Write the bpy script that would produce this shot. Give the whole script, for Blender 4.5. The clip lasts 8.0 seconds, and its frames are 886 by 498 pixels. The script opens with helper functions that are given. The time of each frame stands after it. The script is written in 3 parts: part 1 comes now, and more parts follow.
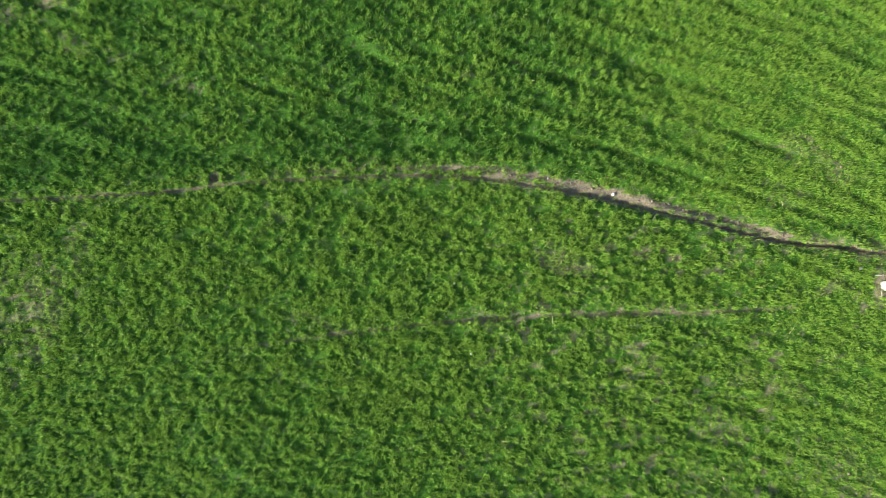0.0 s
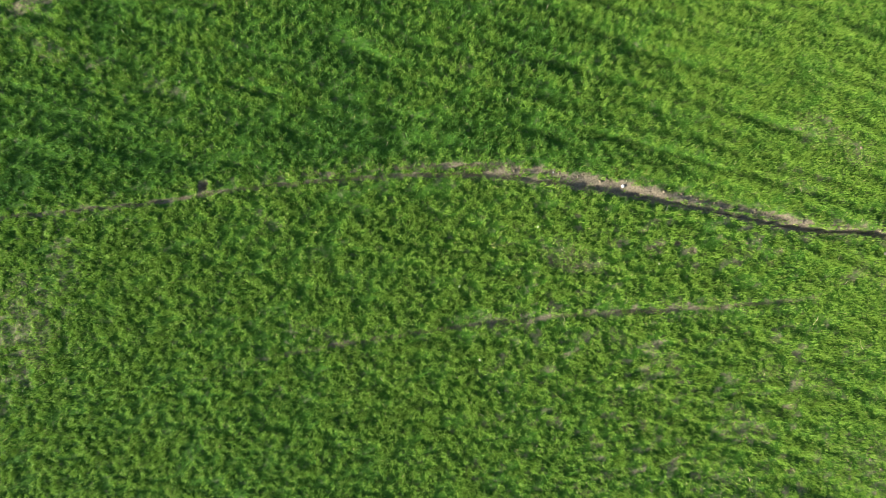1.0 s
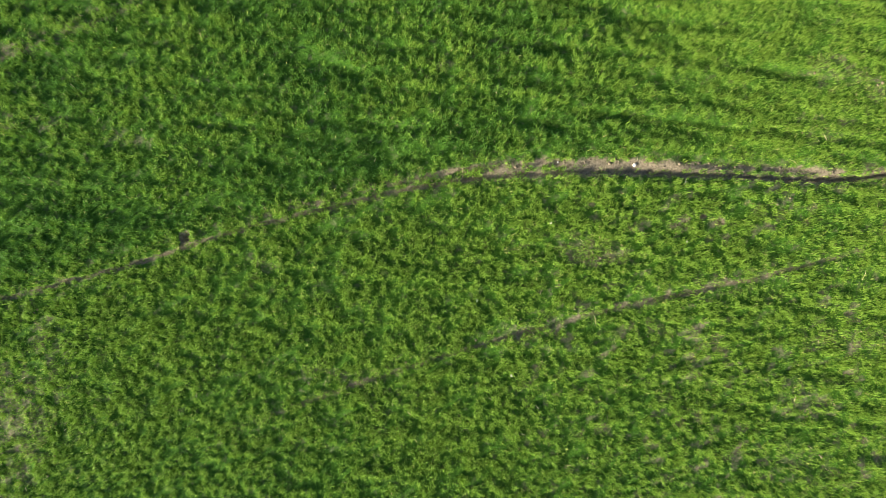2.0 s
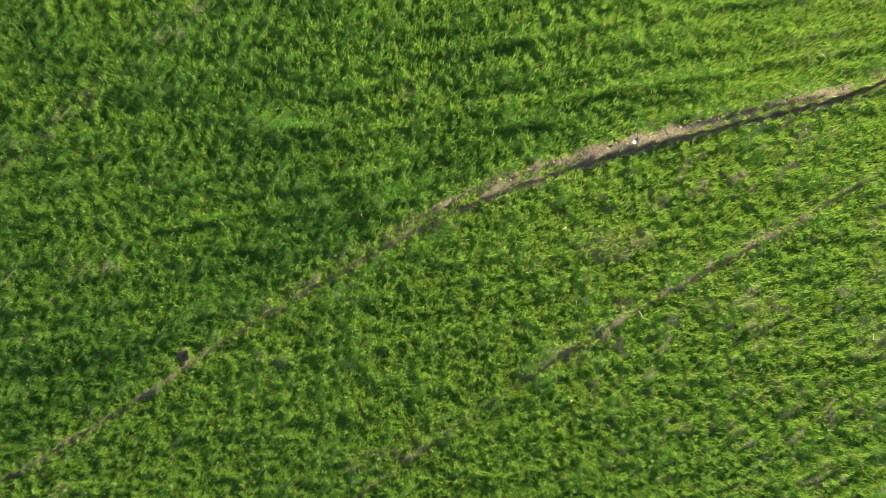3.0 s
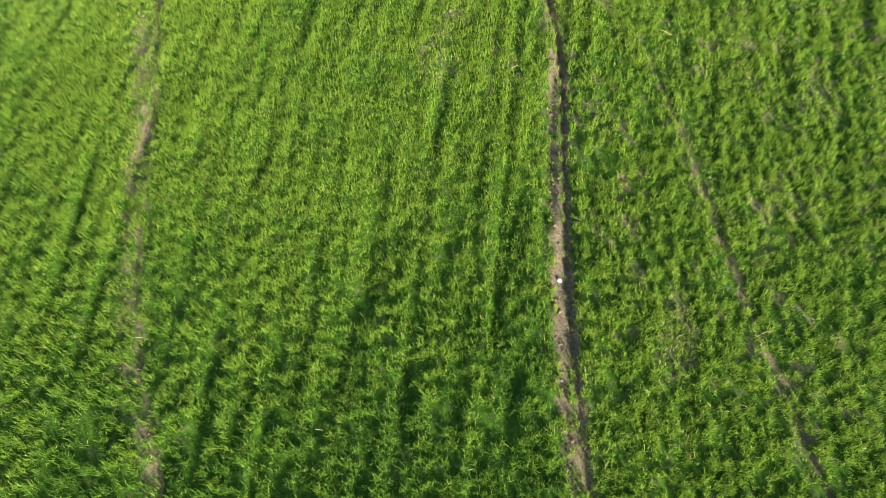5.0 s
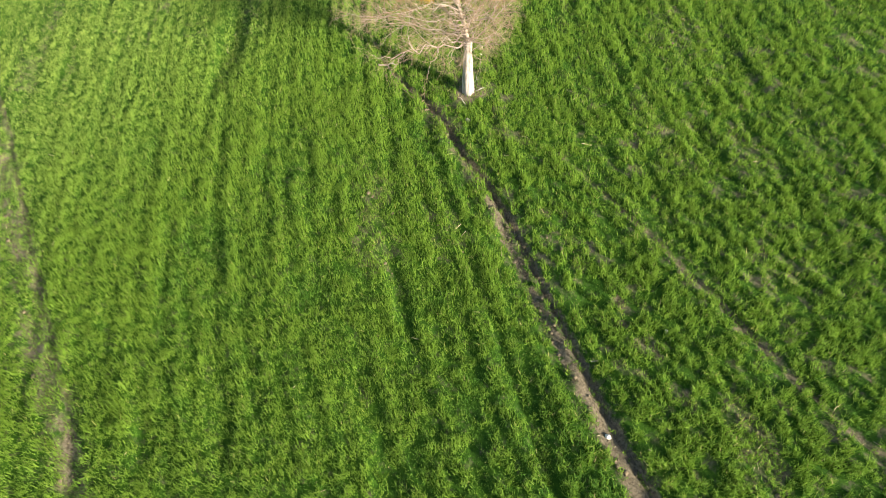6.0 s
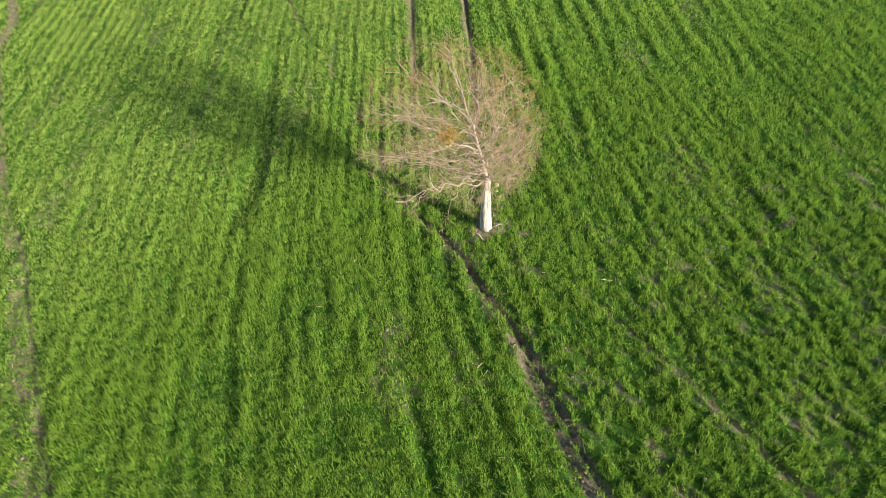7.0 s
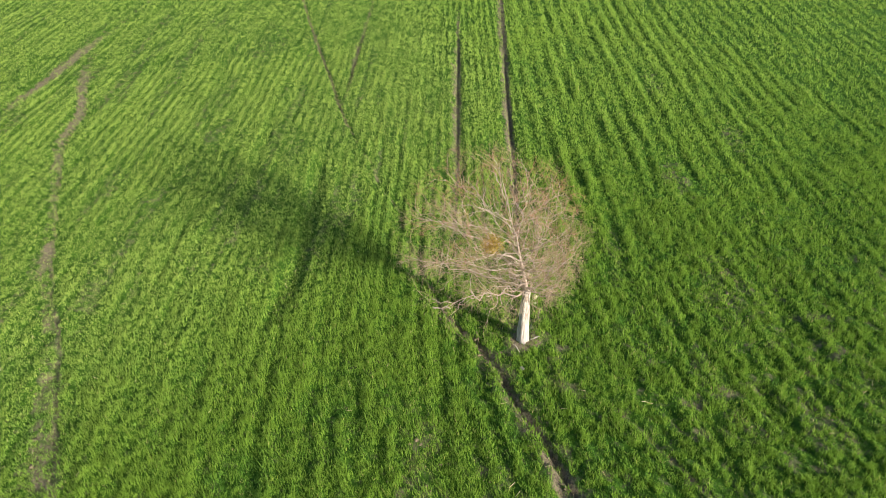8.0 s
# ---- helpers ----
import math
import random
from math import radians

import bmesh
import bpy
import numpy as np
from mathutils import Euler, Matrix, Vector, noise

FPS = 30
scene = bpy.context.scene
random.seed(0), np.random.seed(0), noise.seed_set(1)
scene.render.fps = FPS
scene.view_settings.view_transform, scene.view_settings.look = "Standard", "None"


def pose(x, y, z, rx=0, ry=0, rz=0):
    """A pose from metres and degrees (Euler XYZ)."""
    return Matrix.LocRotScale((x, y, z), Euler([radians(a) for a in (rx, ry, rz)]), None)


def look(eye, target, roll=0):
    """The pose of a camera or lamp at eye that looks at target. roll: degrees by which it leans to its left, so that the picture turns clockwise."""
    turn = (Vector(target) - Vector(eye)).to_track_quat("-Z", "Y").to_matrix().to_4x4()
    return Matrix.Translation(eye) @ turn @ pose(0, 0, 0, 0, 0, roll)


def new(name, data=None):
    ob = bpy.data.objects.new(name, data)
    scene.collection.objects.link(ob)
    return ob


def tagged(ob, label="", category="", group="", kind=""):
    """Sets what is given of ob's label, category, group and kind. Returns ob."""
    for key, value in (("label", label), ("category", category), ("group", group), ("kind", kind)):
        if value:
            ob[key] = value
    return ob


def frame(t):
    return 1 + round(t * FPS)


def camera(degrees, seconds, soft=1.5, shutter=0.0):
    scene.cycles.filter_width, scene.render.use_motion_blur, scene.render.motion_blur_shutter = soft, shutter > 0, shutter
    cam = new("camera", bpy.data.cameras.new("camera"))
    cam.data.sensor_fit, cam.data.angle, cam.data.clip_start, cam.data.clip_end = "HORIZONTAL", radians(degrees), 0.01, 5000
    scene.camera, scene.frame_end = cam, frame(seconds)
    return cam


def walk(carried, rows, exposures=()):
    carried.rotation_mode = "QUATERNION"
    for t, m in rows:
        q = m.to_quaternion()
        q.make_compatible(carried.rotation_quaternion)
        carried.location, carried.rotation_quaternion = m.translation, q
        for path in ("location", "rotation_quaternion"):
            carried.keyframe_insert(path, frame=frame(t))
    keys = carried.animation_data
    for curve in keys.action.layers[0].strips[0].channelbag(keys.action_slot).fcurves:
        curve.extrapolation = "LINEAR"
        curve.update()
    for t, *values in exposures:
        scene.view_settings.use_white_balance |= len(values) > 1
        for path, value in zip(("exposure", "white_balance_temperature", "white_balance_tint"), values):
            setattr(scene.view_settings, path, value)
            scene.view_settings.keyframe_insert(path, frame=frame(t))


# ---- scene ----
# ------------------------------------------------------------------ camera
# seconds, place, then tilt up from straight down, roll and heading
cam = camera(64.25, 8.0, soft=0.7, shutter=0.0)
PATH = [
    (0.0, 0.090, -0.315, 19.208, 0.41, -0.14, 2.12),
    (0.5, 0.064, -0.204, 18.945, 0.09, -0.19, 2.09),
    (1.0, 0.047, -0.138, 18.277, 0.04, -0.01, -0.17),
    (1.5, 0.023, 0.056, 17.556, -0.22, 0.25, -3.36),
    (1.7, -0.028, 0.111, 17.281, -0.12, 0.20, -5.68),
    (2.8, -0.432, 0.590, 15.640, 1.64, -0.56, -21.39),
    (3.0, -0.418, 0.877, 15.373, 1.52, -0.55, -25.59),
    (3.5, -0.256, 1.561, 14.651, 6.19, 0.07, -37.61),
    (4.0, 0.136, 2.460, 13.980, 12.01, 0.41, -52.04),
    (4.2, 0.218, 2.806, 13.676, 14.78, 0.29, -61.18),
    (5.3, 1.910, 4.859, 11.705, 22.81, -0.39, -113.12),
    (5.5, 2.340, 5.101, 11.389, 25.54, 0.03, -119.86),
    (6.0, 3.159, 5.482, 10.957, 32.06, 0.10, -121.12),
    (6.5, 3.502, 5.624, 10.840, 38.23, 0.28, -121.02),
    (7.0, 3.613, 5.647, 10.815, 42.48, 0.16, -121.11),
    (7.5, 3.649, 5.644, 10.808, 46.76, -0.20, -121.28),
    (8.0, 3.805, 5.779, 10.698, 51.22, -0.80, -117.10),
]
walk(cam, [(t, pose(x, y, z, tilt, roll, head)) for t, x, y, z, tilt, roll, head in PATH], exposures=[(0.0, 1.76, 6200, 9), (1.5, 1.76, 6550, 10), (3.5, 1.80, 7250, 10), (5.5, 1.61, 7050, 10), (8.0, 1.17, 6700, 10)])

# ------------------------------------------------------------------ light
SUN_FROM = radians(202.0)      # compass of the sun in the plan, from +x towards +y
SUN_UP = radians(20.5)
world = bpy.data.worlds.new("world")
scene.world = world
world.use_nodes = True
wn = world.node_tree
sky = wn.nodes.new("ShaderNodeTexSky")
sky.sky_type = "NISHITA"
sky.sun_disc = False
sky.sun_elevation = SUN_UP
sky.sun_rotation = radians(90) - SUN_FROM
wn.links.new(sky.outputs["Color"], wn.nodes["Background"].inputs["Color"])
wn.nodes["Background"].inputs["Strength"].default_value = 0.085
sun_data = bpy.data.lights.new("sun", "SUN")
sun_data.energy, sun_data.angle, sun_data.color = 4.7, radians(0.55), (1.0, 0.92, 0.80)
sun = new("sun", sun_data)
sun.matrix_world = look((30 * math.cos(SUN_FROM), 30 * math.sin(SUN_FROM), 30 * math.tan(SUN_UP)), (0, 0, 0))


# ------------------------------------------------------------------ number fields over the plan
def lattice(ix, iy, seed):
    """A random value from 0 to 1 for each whole-number corner."""
    h = (ix.astype(np.int64) * 374761393 + iy.astype(np.int64) * 668265263 + seed * 974634777) & 0xFFFFFFFF
    h = ((h ^ (h >> 13)) * 1274126177) & 0xFFFFFFFF
    h = ((h ^ (h >> 16)) * 2246822519) & 0xFFFFFFFF
    return ((h ^ (h >> 15)) & 0xFFFF) / 65535.0


def vnoise(x, y, seed=0):
    """Smooth noise from 0 to 1, one lump for each unit."""
    fx, fy = np.floor(x), np.floor(y)
    u, v = x - fx, y - fy
    u, v = u * u * (3 - 2 * u), v * v * (3 - 2 * v)
    a, b = lattice(fx, fy, seed), lattice(fx + 1, fy, seed)
    c, d = lattice(fx, fy + 1, seed), lattice(fx + 1, fy + 1, seed)
    return (a * (1 - u) + b * u) * (1 - v) + (c * (1 - u) + d * u) * v


def fbm(x, y, seed=0, octaves=3):
    total, amp, weight = 0.0, 1.0, 0.0
    for k in range(octaves):
        total = total + amp * vnoise(x * 2 ** k + 17.3 * k, y * 2 ** k - 9.1 * k, seed + k)
        weight += amp
        amp *= 0.5
    return total / weight


def smooth(a, b, x):
    t = np.clip((x - a) / (b - a), 0, 1)
    return t * t * (3 - 2 * t)


def spline(points, step=0.35):
    """Dense points along a smooth curve through rows of x, y and any further values."""
    p = np.array(points, float)
    p = np.vstack([2 * p[0] - p[1], p, 2 * p[-1] - p[-2]])
    out = []
    for k in range(1, len(p) - 2):
        a, b, c, d = p[k - 1:k + 3]
        n = max(2, int(np.hypot(*(c - b)[:2]) / step))
        for t in np.arange(n) / n:
            out.append(0.5 * (2 * b + (c - a) * t + (2 * a - 5 * b + 4 * c - d) * t * t + (3 * b - a - 3 * c + d) * t ** 3))
    out.append(p[-2])
    return np.array(out)


class Track:
    """A line worn or washed into the field: rows of x, y, strength of the trench, strength of the bare strip, half width."""

    def __init__(self, rows):
        self.line = spline(rows)
        self.low = self.line[:, :2].min(0) - 1.2
        self.high = self.line[:, :2].max(0) + 1.2

    def field(self, x, y):
        """Signed distance (plus: left of the way along it) and the values at the nearest place."""
        dist = np.full(x.shape, 9.0)
        vals = np.zeros(x.shape + (3,))
        near = np.flatnonzero((x > self.low[0]) & (x < self.high[0]) & (y > self.low[1]) & (y < self.high[1]))
        px, py = x[near], y[near]
        best = np.full(px.shape, 9.0)
        keep = np.zeros(px.shape + (3,))
        for a, b in zip(self.line[:-1], self.line[1:]):
            m = np.flatnonzero((px > min(a[0], b[0]) - 1) & (px < max(a[0], b[0]) + 1) & (py > min(a[1], b[1]) - 1) & (py < max(a[1], b[1]) + 1))
            if not len(m):
                continue
            ab = b[:2] - a[:2]
            rx, ry = px[m] - a[0], py[m] - a[1]
            t = np.clip((rx * ab[0] + ry * ab[1]) / (ab @ ab), 0, 1)
            d = np.hypot(rx - t * ab[0], ry - t * ab[1]) * np.where(ab[0] * ry - ab[1] * rx >= 0, 1, -1)
            w = np.abs(d) < np.abs(best[m])
            best[m[w]] = d[w]
            keep[m[w]] = a[2:] + t[w, None] * (b - a)[2:]
        dist[near], vals[near] = best, keep
        return dist, vals


# the washed-out gully that runs across the field and past the tree
GULLY = Track([
    (-13.5, 0.62, 0.46, 0.08, 0.10), (-10.3, 0.9, 0.46, 0.08, 0.10), (-7.3, 1.22, 0.45, 0.10, 0.10), (-5.4, 1.52, 0.44, 0.18, 0.12),
    (-4.2, 1.67, 0.44, 0.32, 0.14), (-2.7, 1.8, 0.46, 0.52, 0.15), (-1.2, 1.92, 0.48, 0.60, 0.15), (0.3, 1.97, 0.52, 0.72, 0.16),
    (1.9, 1.89, 0.62, 0.85, 0.18), (3.4, 1.7, 0.70, 0.95, 0.17), (4.9, 1.47, 0.80, 0.95, 0.16), (6.5, 1.13, 0.80, 0.77, 0.13),
    (8.1, 0.78, 1.0, 0.66, 0.12), (9.7, 0.5, 1.15, 0.66, 0.11), (11, 0.4, 1.1, 0.46, 0.08), (12.4, 0.27, 0.75, 0.26, 0.08),
    (13.5, 0.42, 0.50, 0.28, 0.08), (14.3, 0.47, 0.34, 0.30, 0.10), (16, 0.15, 0.36, 0.10, 0.05), (17.2, -0.02, 0.36, 0.10, 0.05), (18.2, -0.33, 0.36, 0.10, 0.05),
    (19.6, -0.38, 0.36, 0.12, 0.05), (20.8, -0.57, 0.36, 0.14, 0.05), (22.4, -0.70, 0.36, 0.20, 0.06), (24.4, -1, 0.54, 0.28, 0.07), (27.2, -1.6, 0.56, 0.28, 0.08), (32.6, -2.7, 0.56, 0.28, 0.08), (38, -3.9, 0.56, 0.28, 0.08)])
# the wheel path along the upper side
UPPER_PATH = Track([
    (-13.5, 5, 0.19, 0.20, 0.15), (-11.5, 5.75, 0.37, 0.48, 0.17), (-9.5, 6.45, 0.37, 0.48, 0.16), (-7.2, 6.95, 0.28, 0.35, 0.15), (-5.2, 7.5, 0.23, 0.38, 0.15),
    (-3, 8.05, 0.23, 0.33, 0.15), (-1.5, 8.55, 0.28, 0.33, 0.13), (0.1, 8.8, 0.37, 0.35, 0.13), (1.4, 8.8, 0.55, 0.48, 0.15), (2.7, 8.86, 0.46, 0.45, 0.15), (4.5, 9.12, 0.38, 0.52, 0.16),
    (6.8, 9.08, 0.42, 0.50, 0.15), (8.5, 8.92, 0.45, 0.58, 0.23), (11.1, 8.76, 0.48, 0.58, 0.27), (14, 8.52, 0.50, 0.58, 0.24), (16.6, 8.29, 0.50, 0.54, 0.20),
    (18.7, 8.27, 0.50, 0.55, 0.14), (21.9, 7.93, 0.52, 0.60, 0.13), (25.4, 7.5, 0.52, 0.70, 0.14), (27.6, 6.75, 0.50, 0.75, 0.15), (30, 6.5, 0.40, 0.75, 0.18), (33, 5.9, 0.29, 0.40, 0.14)])
# a faint washed line below the gully
LOWER_TRAIL = Track([
    (-6.3, -3.2, 0.14, 0.02, 0.06), (-4.1, -2.78, 0.28, 0.12, 0.06), (-2.6, -2.5, 0.34, 0.16, 0.06), (-1.1, -2.26, 0.32, 0.14, 0.06), (0.5, -2.05, 0.40, 0.22, 0.07),
    (1.8, -1.92, 0.40, 0.22, 0.07), (3.6, -1.74, 0.40, 0.16, 0.06), (5.6, -1.68, 0.46, 0.20, 0.06), (6.4, -1.61, 0.62, 0.46, 0.07), (8.2, -1.5, 0.46, 0.18, 0.06), (9.9, -1.34, 0.28, 0.10, 0.06)])
# tractor ruts that come up to the tree from behind
RUT_A = Track([(15.2, -2.2, 0.24, 0.24, 0.09), (16.7, -3.15, 0.60, 0.48, 0.10), (20.1, -5.05, 0.96, 0.54, 0.10), (24.3, -7.4, 1.08, 0.54, 0.10), (33.2, -12.5, 1.08, 0.54, 0.10), (42.0, -17.6, 1.08, 0.54, 0.10)])
RUT_B = Track([(15.8, -0.8, 0.12, 0.18, 0.08), (17.4, -1.6, 0.36, 0.42, 0.09), (19.6, -2.85, 0.72, 0.48, 0.10), (22.9, -4.6, 1.02, 0.48, 0.10), (27.0, -6.8, 1.02, 0.48, 0.10), (29.7, -8.25, 0.72, 0.30, 0.09), (33.0, -10.0, 0.24, 0.12, 0.08)])
# an older wheel mark with flattened crop
OLD_MARK = Track([(15.3, 3.9, 0.15, 0, 0.10), (16.7, 3, 0.45, 0, 0.10), (18.9, 1.9, 0.45, 0, 0.10), (20.5, 1.13, 0.45, 0, 0.10), (23.7, -0.54, 0.50, 0, 0.09), (24.8, -1.15, 0.65, 0, 0.08), (27.4, -2.5, 0.95, 0, 0.08), (31.8, -4.8, 0.95, 0, 0.08), (38, -8.2, 0.6, 0, 0.08)])
FAR_PATH = Track([(25.5, 10.2, .35, .45, .14), (28.5, 8.9, .45, .60, .16), (31.1, 7.4, .40, .85, .20), (33.4, 6.05, .40, .85, .18), (36.0, 4.5, .35, .50, .14), (44.0, -.5, .25, .35, .12)])
TRACKS = [GULLY, UPPER_PATH, LOWER_TRAIL, RUT_A, RUT_B, OLD_MARK, FAR_PATH]

# thin places in the crop where soil and old growth show: x, y, half length, half width, thinning
THIN = [(3.5, -.35, 1.0, .35, .6), (5.5, -.12, .28, .18, .95), (8.0, -.1, .7, .3, .45), (-10.8, -2.2, 1.0, 1.6, .6), (-9.8, -.5, .6, .8, .45),
        (-4.4, .6, .4, .3, .4), (-10.0, 4.95, .7, .25, .5), (-8.8, 4.7, .5, .2, .4), (-3.2, -2.3, 1.1, .25, .35), (10.0, 2.85, .9, .4, .5),
        (10.9, 2.4, .8, .35, .45), (11.5, -6.0, 1.0, .6, .4), (7.5, -6.3, 1.0, .5, .35), (21.1, 5.5, 1.0, .35, .55), (22.5, 4.2, 1.0, .35, .5),
        (26.8, 2.4, 1.8, .4, .5), (22.4, 1.2, 1.5, .45, .55), (30.8, -.3, 2.4, .6, .5), (16.3, -8.6, 1.4, .35, .55), (12.0, -6.5, 1.0, .35, .5),
        (8.1, -5.0, 1.0, .35, .45), (17.3, 3.7, .9, .3, .45), (.66, 4.53, .25, .16, .8), (1.4, -2.0, .5, .18, .5), (6.4, -.15, .14, .12, .9),
        (9.4, 1.6, .9, .3, .4), (12.0, .2, .8, .35, .5), (12.7, -1.0, .9, .6, .75), (-7.0, 4.0, .9, .2, .35), (4.9, -2.6, .8, .25, .4), (9.5, -3.6, 1.3, .3, .4),
        (14.2, -4.6, 1.2, .3, .4), (15.6, -1.6, 1.2, .7, .35), (17.8, -12.4, 1.4, .4, .45), (22.0, -12.6, 1.6, .4, .4)]


BURROWS = [(-6.08, 1.50, .85), (6.58, -0.17, .6), (6.18, 0.01, .45)]


def rows_phase(x, y):
    """Distance across the drill rows: they run on a slant, steeper past the tree, and bend round where the drill turned."""
    across = y + 0.265 * x + 0.265 * (np.logaddexp(0, (x - 11.5) / 1.5) * 1.5)
    turn = np.maximum(0, -4.3 - x)
    return across + 0.22 * turn ** 2 * smooth(1.2, -1.0, y) * -1.0


def beside_gully(x, y):
    """How far a place lies on the upper (plus) or lower side of the gully."""
    return y - np.interp(x, GULLY.line[:, 0], GULLY.line[:, 1])


def slope(x, y):
    """The lie of the land."""
    return -0.02554 * 70 * np.tanh(x / 70) + 0.0411 * 70 * np.tanh(y / 70)


def survey(x, y):
    """Height of the soil, share of bare soil, thinning of the crop and the row streaks at places of the plan."""
    x, y = np.asarray(x, float), np.asarray(y, float)
    z = slope(x, y)
    bare = np.zeros(x.shape)
    short = np.zeros(x.shape)
    for k, track in enumerate(TRACKS):
        d, v = track.field(x, y)
        wob = (fbm(x * 2.1, y * 2.1, 40 + k) - 0.5) * 0.16
        trench, strip, half = v[:, 0], v[:, 1], np.maximum(v[:, 2], 0.05)
        d = d - .35 * half
        ragged = d + wob * 0.6 + (vnoise(x * 9, y * 9, 60 + k) - 0.5) * 0.13
        # the shelf of bare soil, its crumbled upper edge, and the trench along its lower side
        shelf = smooth(-half * 1.15, -half * 0.85, d + wob * .3) * (1 - smooth(half * 0.1, half * 0.6, ragged))
        gap = 0.13 + (0.07 * smooth(.3, .75, trench) - .03 if track is GULLY else 0.06 * smooth(.7, 1.1, trench))
        deep = smooth(-half - gap, -half - gap + .07, d + wob * .3) * (1 - smooth(-half - 0.06, -half + 0.03, d + wob * .3))
        z -= shelf * strip * 0.045 * (0.6 + 0.4 * vnoise(x * 5, y * 5, 71))
        if track is OLD_MARK:                                 # a soft wheel hollow, the crop still standing in it
            band = (1 - smooth(.12, .38, np.abs(d + .05 + wob * .5))) * smooth(0, .28, trench) * smooth(22.5, 20, x)
            z -= band * .12
            deep = deep * (.12 + .4 * smooth(25, 27, x))
            short = np.maximum(short, band * .6)
        z -= deep * trench * (0.20 if track is GULLY else 0.16)
        z += shelf * strip * (fbm(x * 7, y * 7, 77, 2) - .5) * .06
        # grass holds on along the lip, in stretches
        lip = smooth(-half * 1.2, -half * .9, d) * (1 - smooth(-half * .55, -half * .1, d + wob * .5)) * np.maximum(smooth(3.8, 2.9, x), smooth(6.0, 6.8, x)) * smooth(.15, .4, vnoise(x * 1.6, y * 1.6, 87)) if track is GULLY else 0.0
        worn = 1.0 if track in (GULLY, RUT_A, RUT_B) else .55        # crop has come back on the other lines
        bare = np.maximum(bare, np.maximum(worn * (1 - .95 * lip) * shelf * np.clip(strip * 1.7 - 0.75 * vnoise(x * 3.1, y * 3.1, 83 + k) - 0.35 * vnoise(x * 8, y * 8, 73), 0, 1), deep * np.clip(trench * (1.4 if worn == 1 else 1.0), 0, .78)))
        short = np.maximum(short, 0.7 * (1 - smooth(half, half + 0.4, np.abs(d + .1))) * np.maximum(trench, strip) * (1 - .8 * lip))
    thin = np.zeros(x.shape)
    for cx, cy, a, b, s in THIN:
        m = np.flatnonzero((np.abs(x - cx) < 2.2 * a + 1) & (np.abs(y - cy) < 2.2 * a + 1))
        dx, dy = x[m] - cx, y[m] - cy
        lean = -0.29 if cx < 13 else -0.5
        c, sn = math.cos(lean), math.sin(lean)
        u, w = (dx * c + dy * sn) / a, (-dx * sn + dy * c) / b
        r = np.hypot(u, w) + (fbm(x[m] * 2.3, y[m] * 2.3, 91) - 0.5) * 1.0 + (vnoise(x[m] * 6, y[m] * 6, 92) - .5) * 1.3
        thin[m] = np.maximum(thin[m], s * (1 - smooth(0.5, 1.25, r)))
    below = smooth(.2, -.6, y - 1.6 + .09 * np.maximum(x, 0)) * smooth(-1, 3, x) * smooth(14, 9, x)
    thin = np.maximum(thin, .7 * below * smooth(.58, .74, .45 * fbm(x * 1.3, y * 1.9, 95) + .55 * vnoise(x * 4.5, y * 5.5, 96)))
    ph = rows_phase(x, y)
    lane = vnoise((.88 * x - .47 * y) * .30, ph * 4.0, 97) * .65 + .35 * vnoise((.88 * x - .47 * y) * .9, ph * 6.0, 98)
    thin = np.maximum(thin, .62 * smooth(.56, .74, lane) * smooth(15, 18, x) * smooth(-6, -1, y + .15 * (x - 16)))
    along = x - 0.3 * y
    bend = (fbm(along * .35, ph * .5, 5) - .5) * .5
    streak = 0.55 * vnoise(along * 0.62, (ph + bend * .3) * 3.1, 11) + 0.45 * vnoise(along * 0.9, (ph + bend * .2) * 6.3, 12)
    # hollows between bands of rows
    gd = beside_gully(x, y)
    ridged = np.clip(0.12 + smooth(-.2, .6, gd) * (.45 + .55 * smooth(-6, 2, x)) + .75 * smooth(3.5, 9, x), 0, 1)
    ridged = ridged * (1 - .5 * smooth(4, 11, x) * smooth(.2, 1.5, gd) * smooth(24, 18, x))
    hollow = smooth(0.66, 0.86, vnoise(along * 0.5 + 5, (ph + bend * .25) * 2.6, 14)) * ridged * (1 - .5 * smooth(9, 13, x)) * (1 - .4 * smooth(0, -1.5, gd) * smooth(5, 9, x))
    shaky = ph + (fbm(x * .55, y * .55, 3) - .5) * .16
    narrow = smooth(13, 17, x) * (ph > 1.6)      # the drill changed beyond the tree
    drill = 0.5 + 0.5 * (np.cos(2 * np.pi * shaky / np.where((x > 14) & (ph < 1.6), .66, .47)) * (1 - narrow) + np.cos(2 * np.pi * shaky / 0.31) * narrow)
    strong = smooth(.3, .7, vnoise(along * .5, ph * 2.3, 19))
    strong = np.maximum(strong, (.75 - .35 * smooth(0, -2, gd)) * smooth(7, 14, x))        # rows show well in some stretches, hardly in others
    drill = 0.5 + (drill - .5) * (.25 + .75 * strong) * (.25 + .75 * ridged) * (1 - .5 * smooth(0, -2, gd) * smooth(21, 15, x))
    z += (drill - .5) * (0.04 + .005 * narrow)
    z += (streak - .5) * 0.075 - hollow * 0.09
    z += (fbm(x * .22, y * .22, 21) - .5) * 0.22 + (fbm(x * 3.5, y * 3.5, 22) - .5) * 0.035 + (vnoise(x * 11, y * 11, 23) - .5) * 0.018
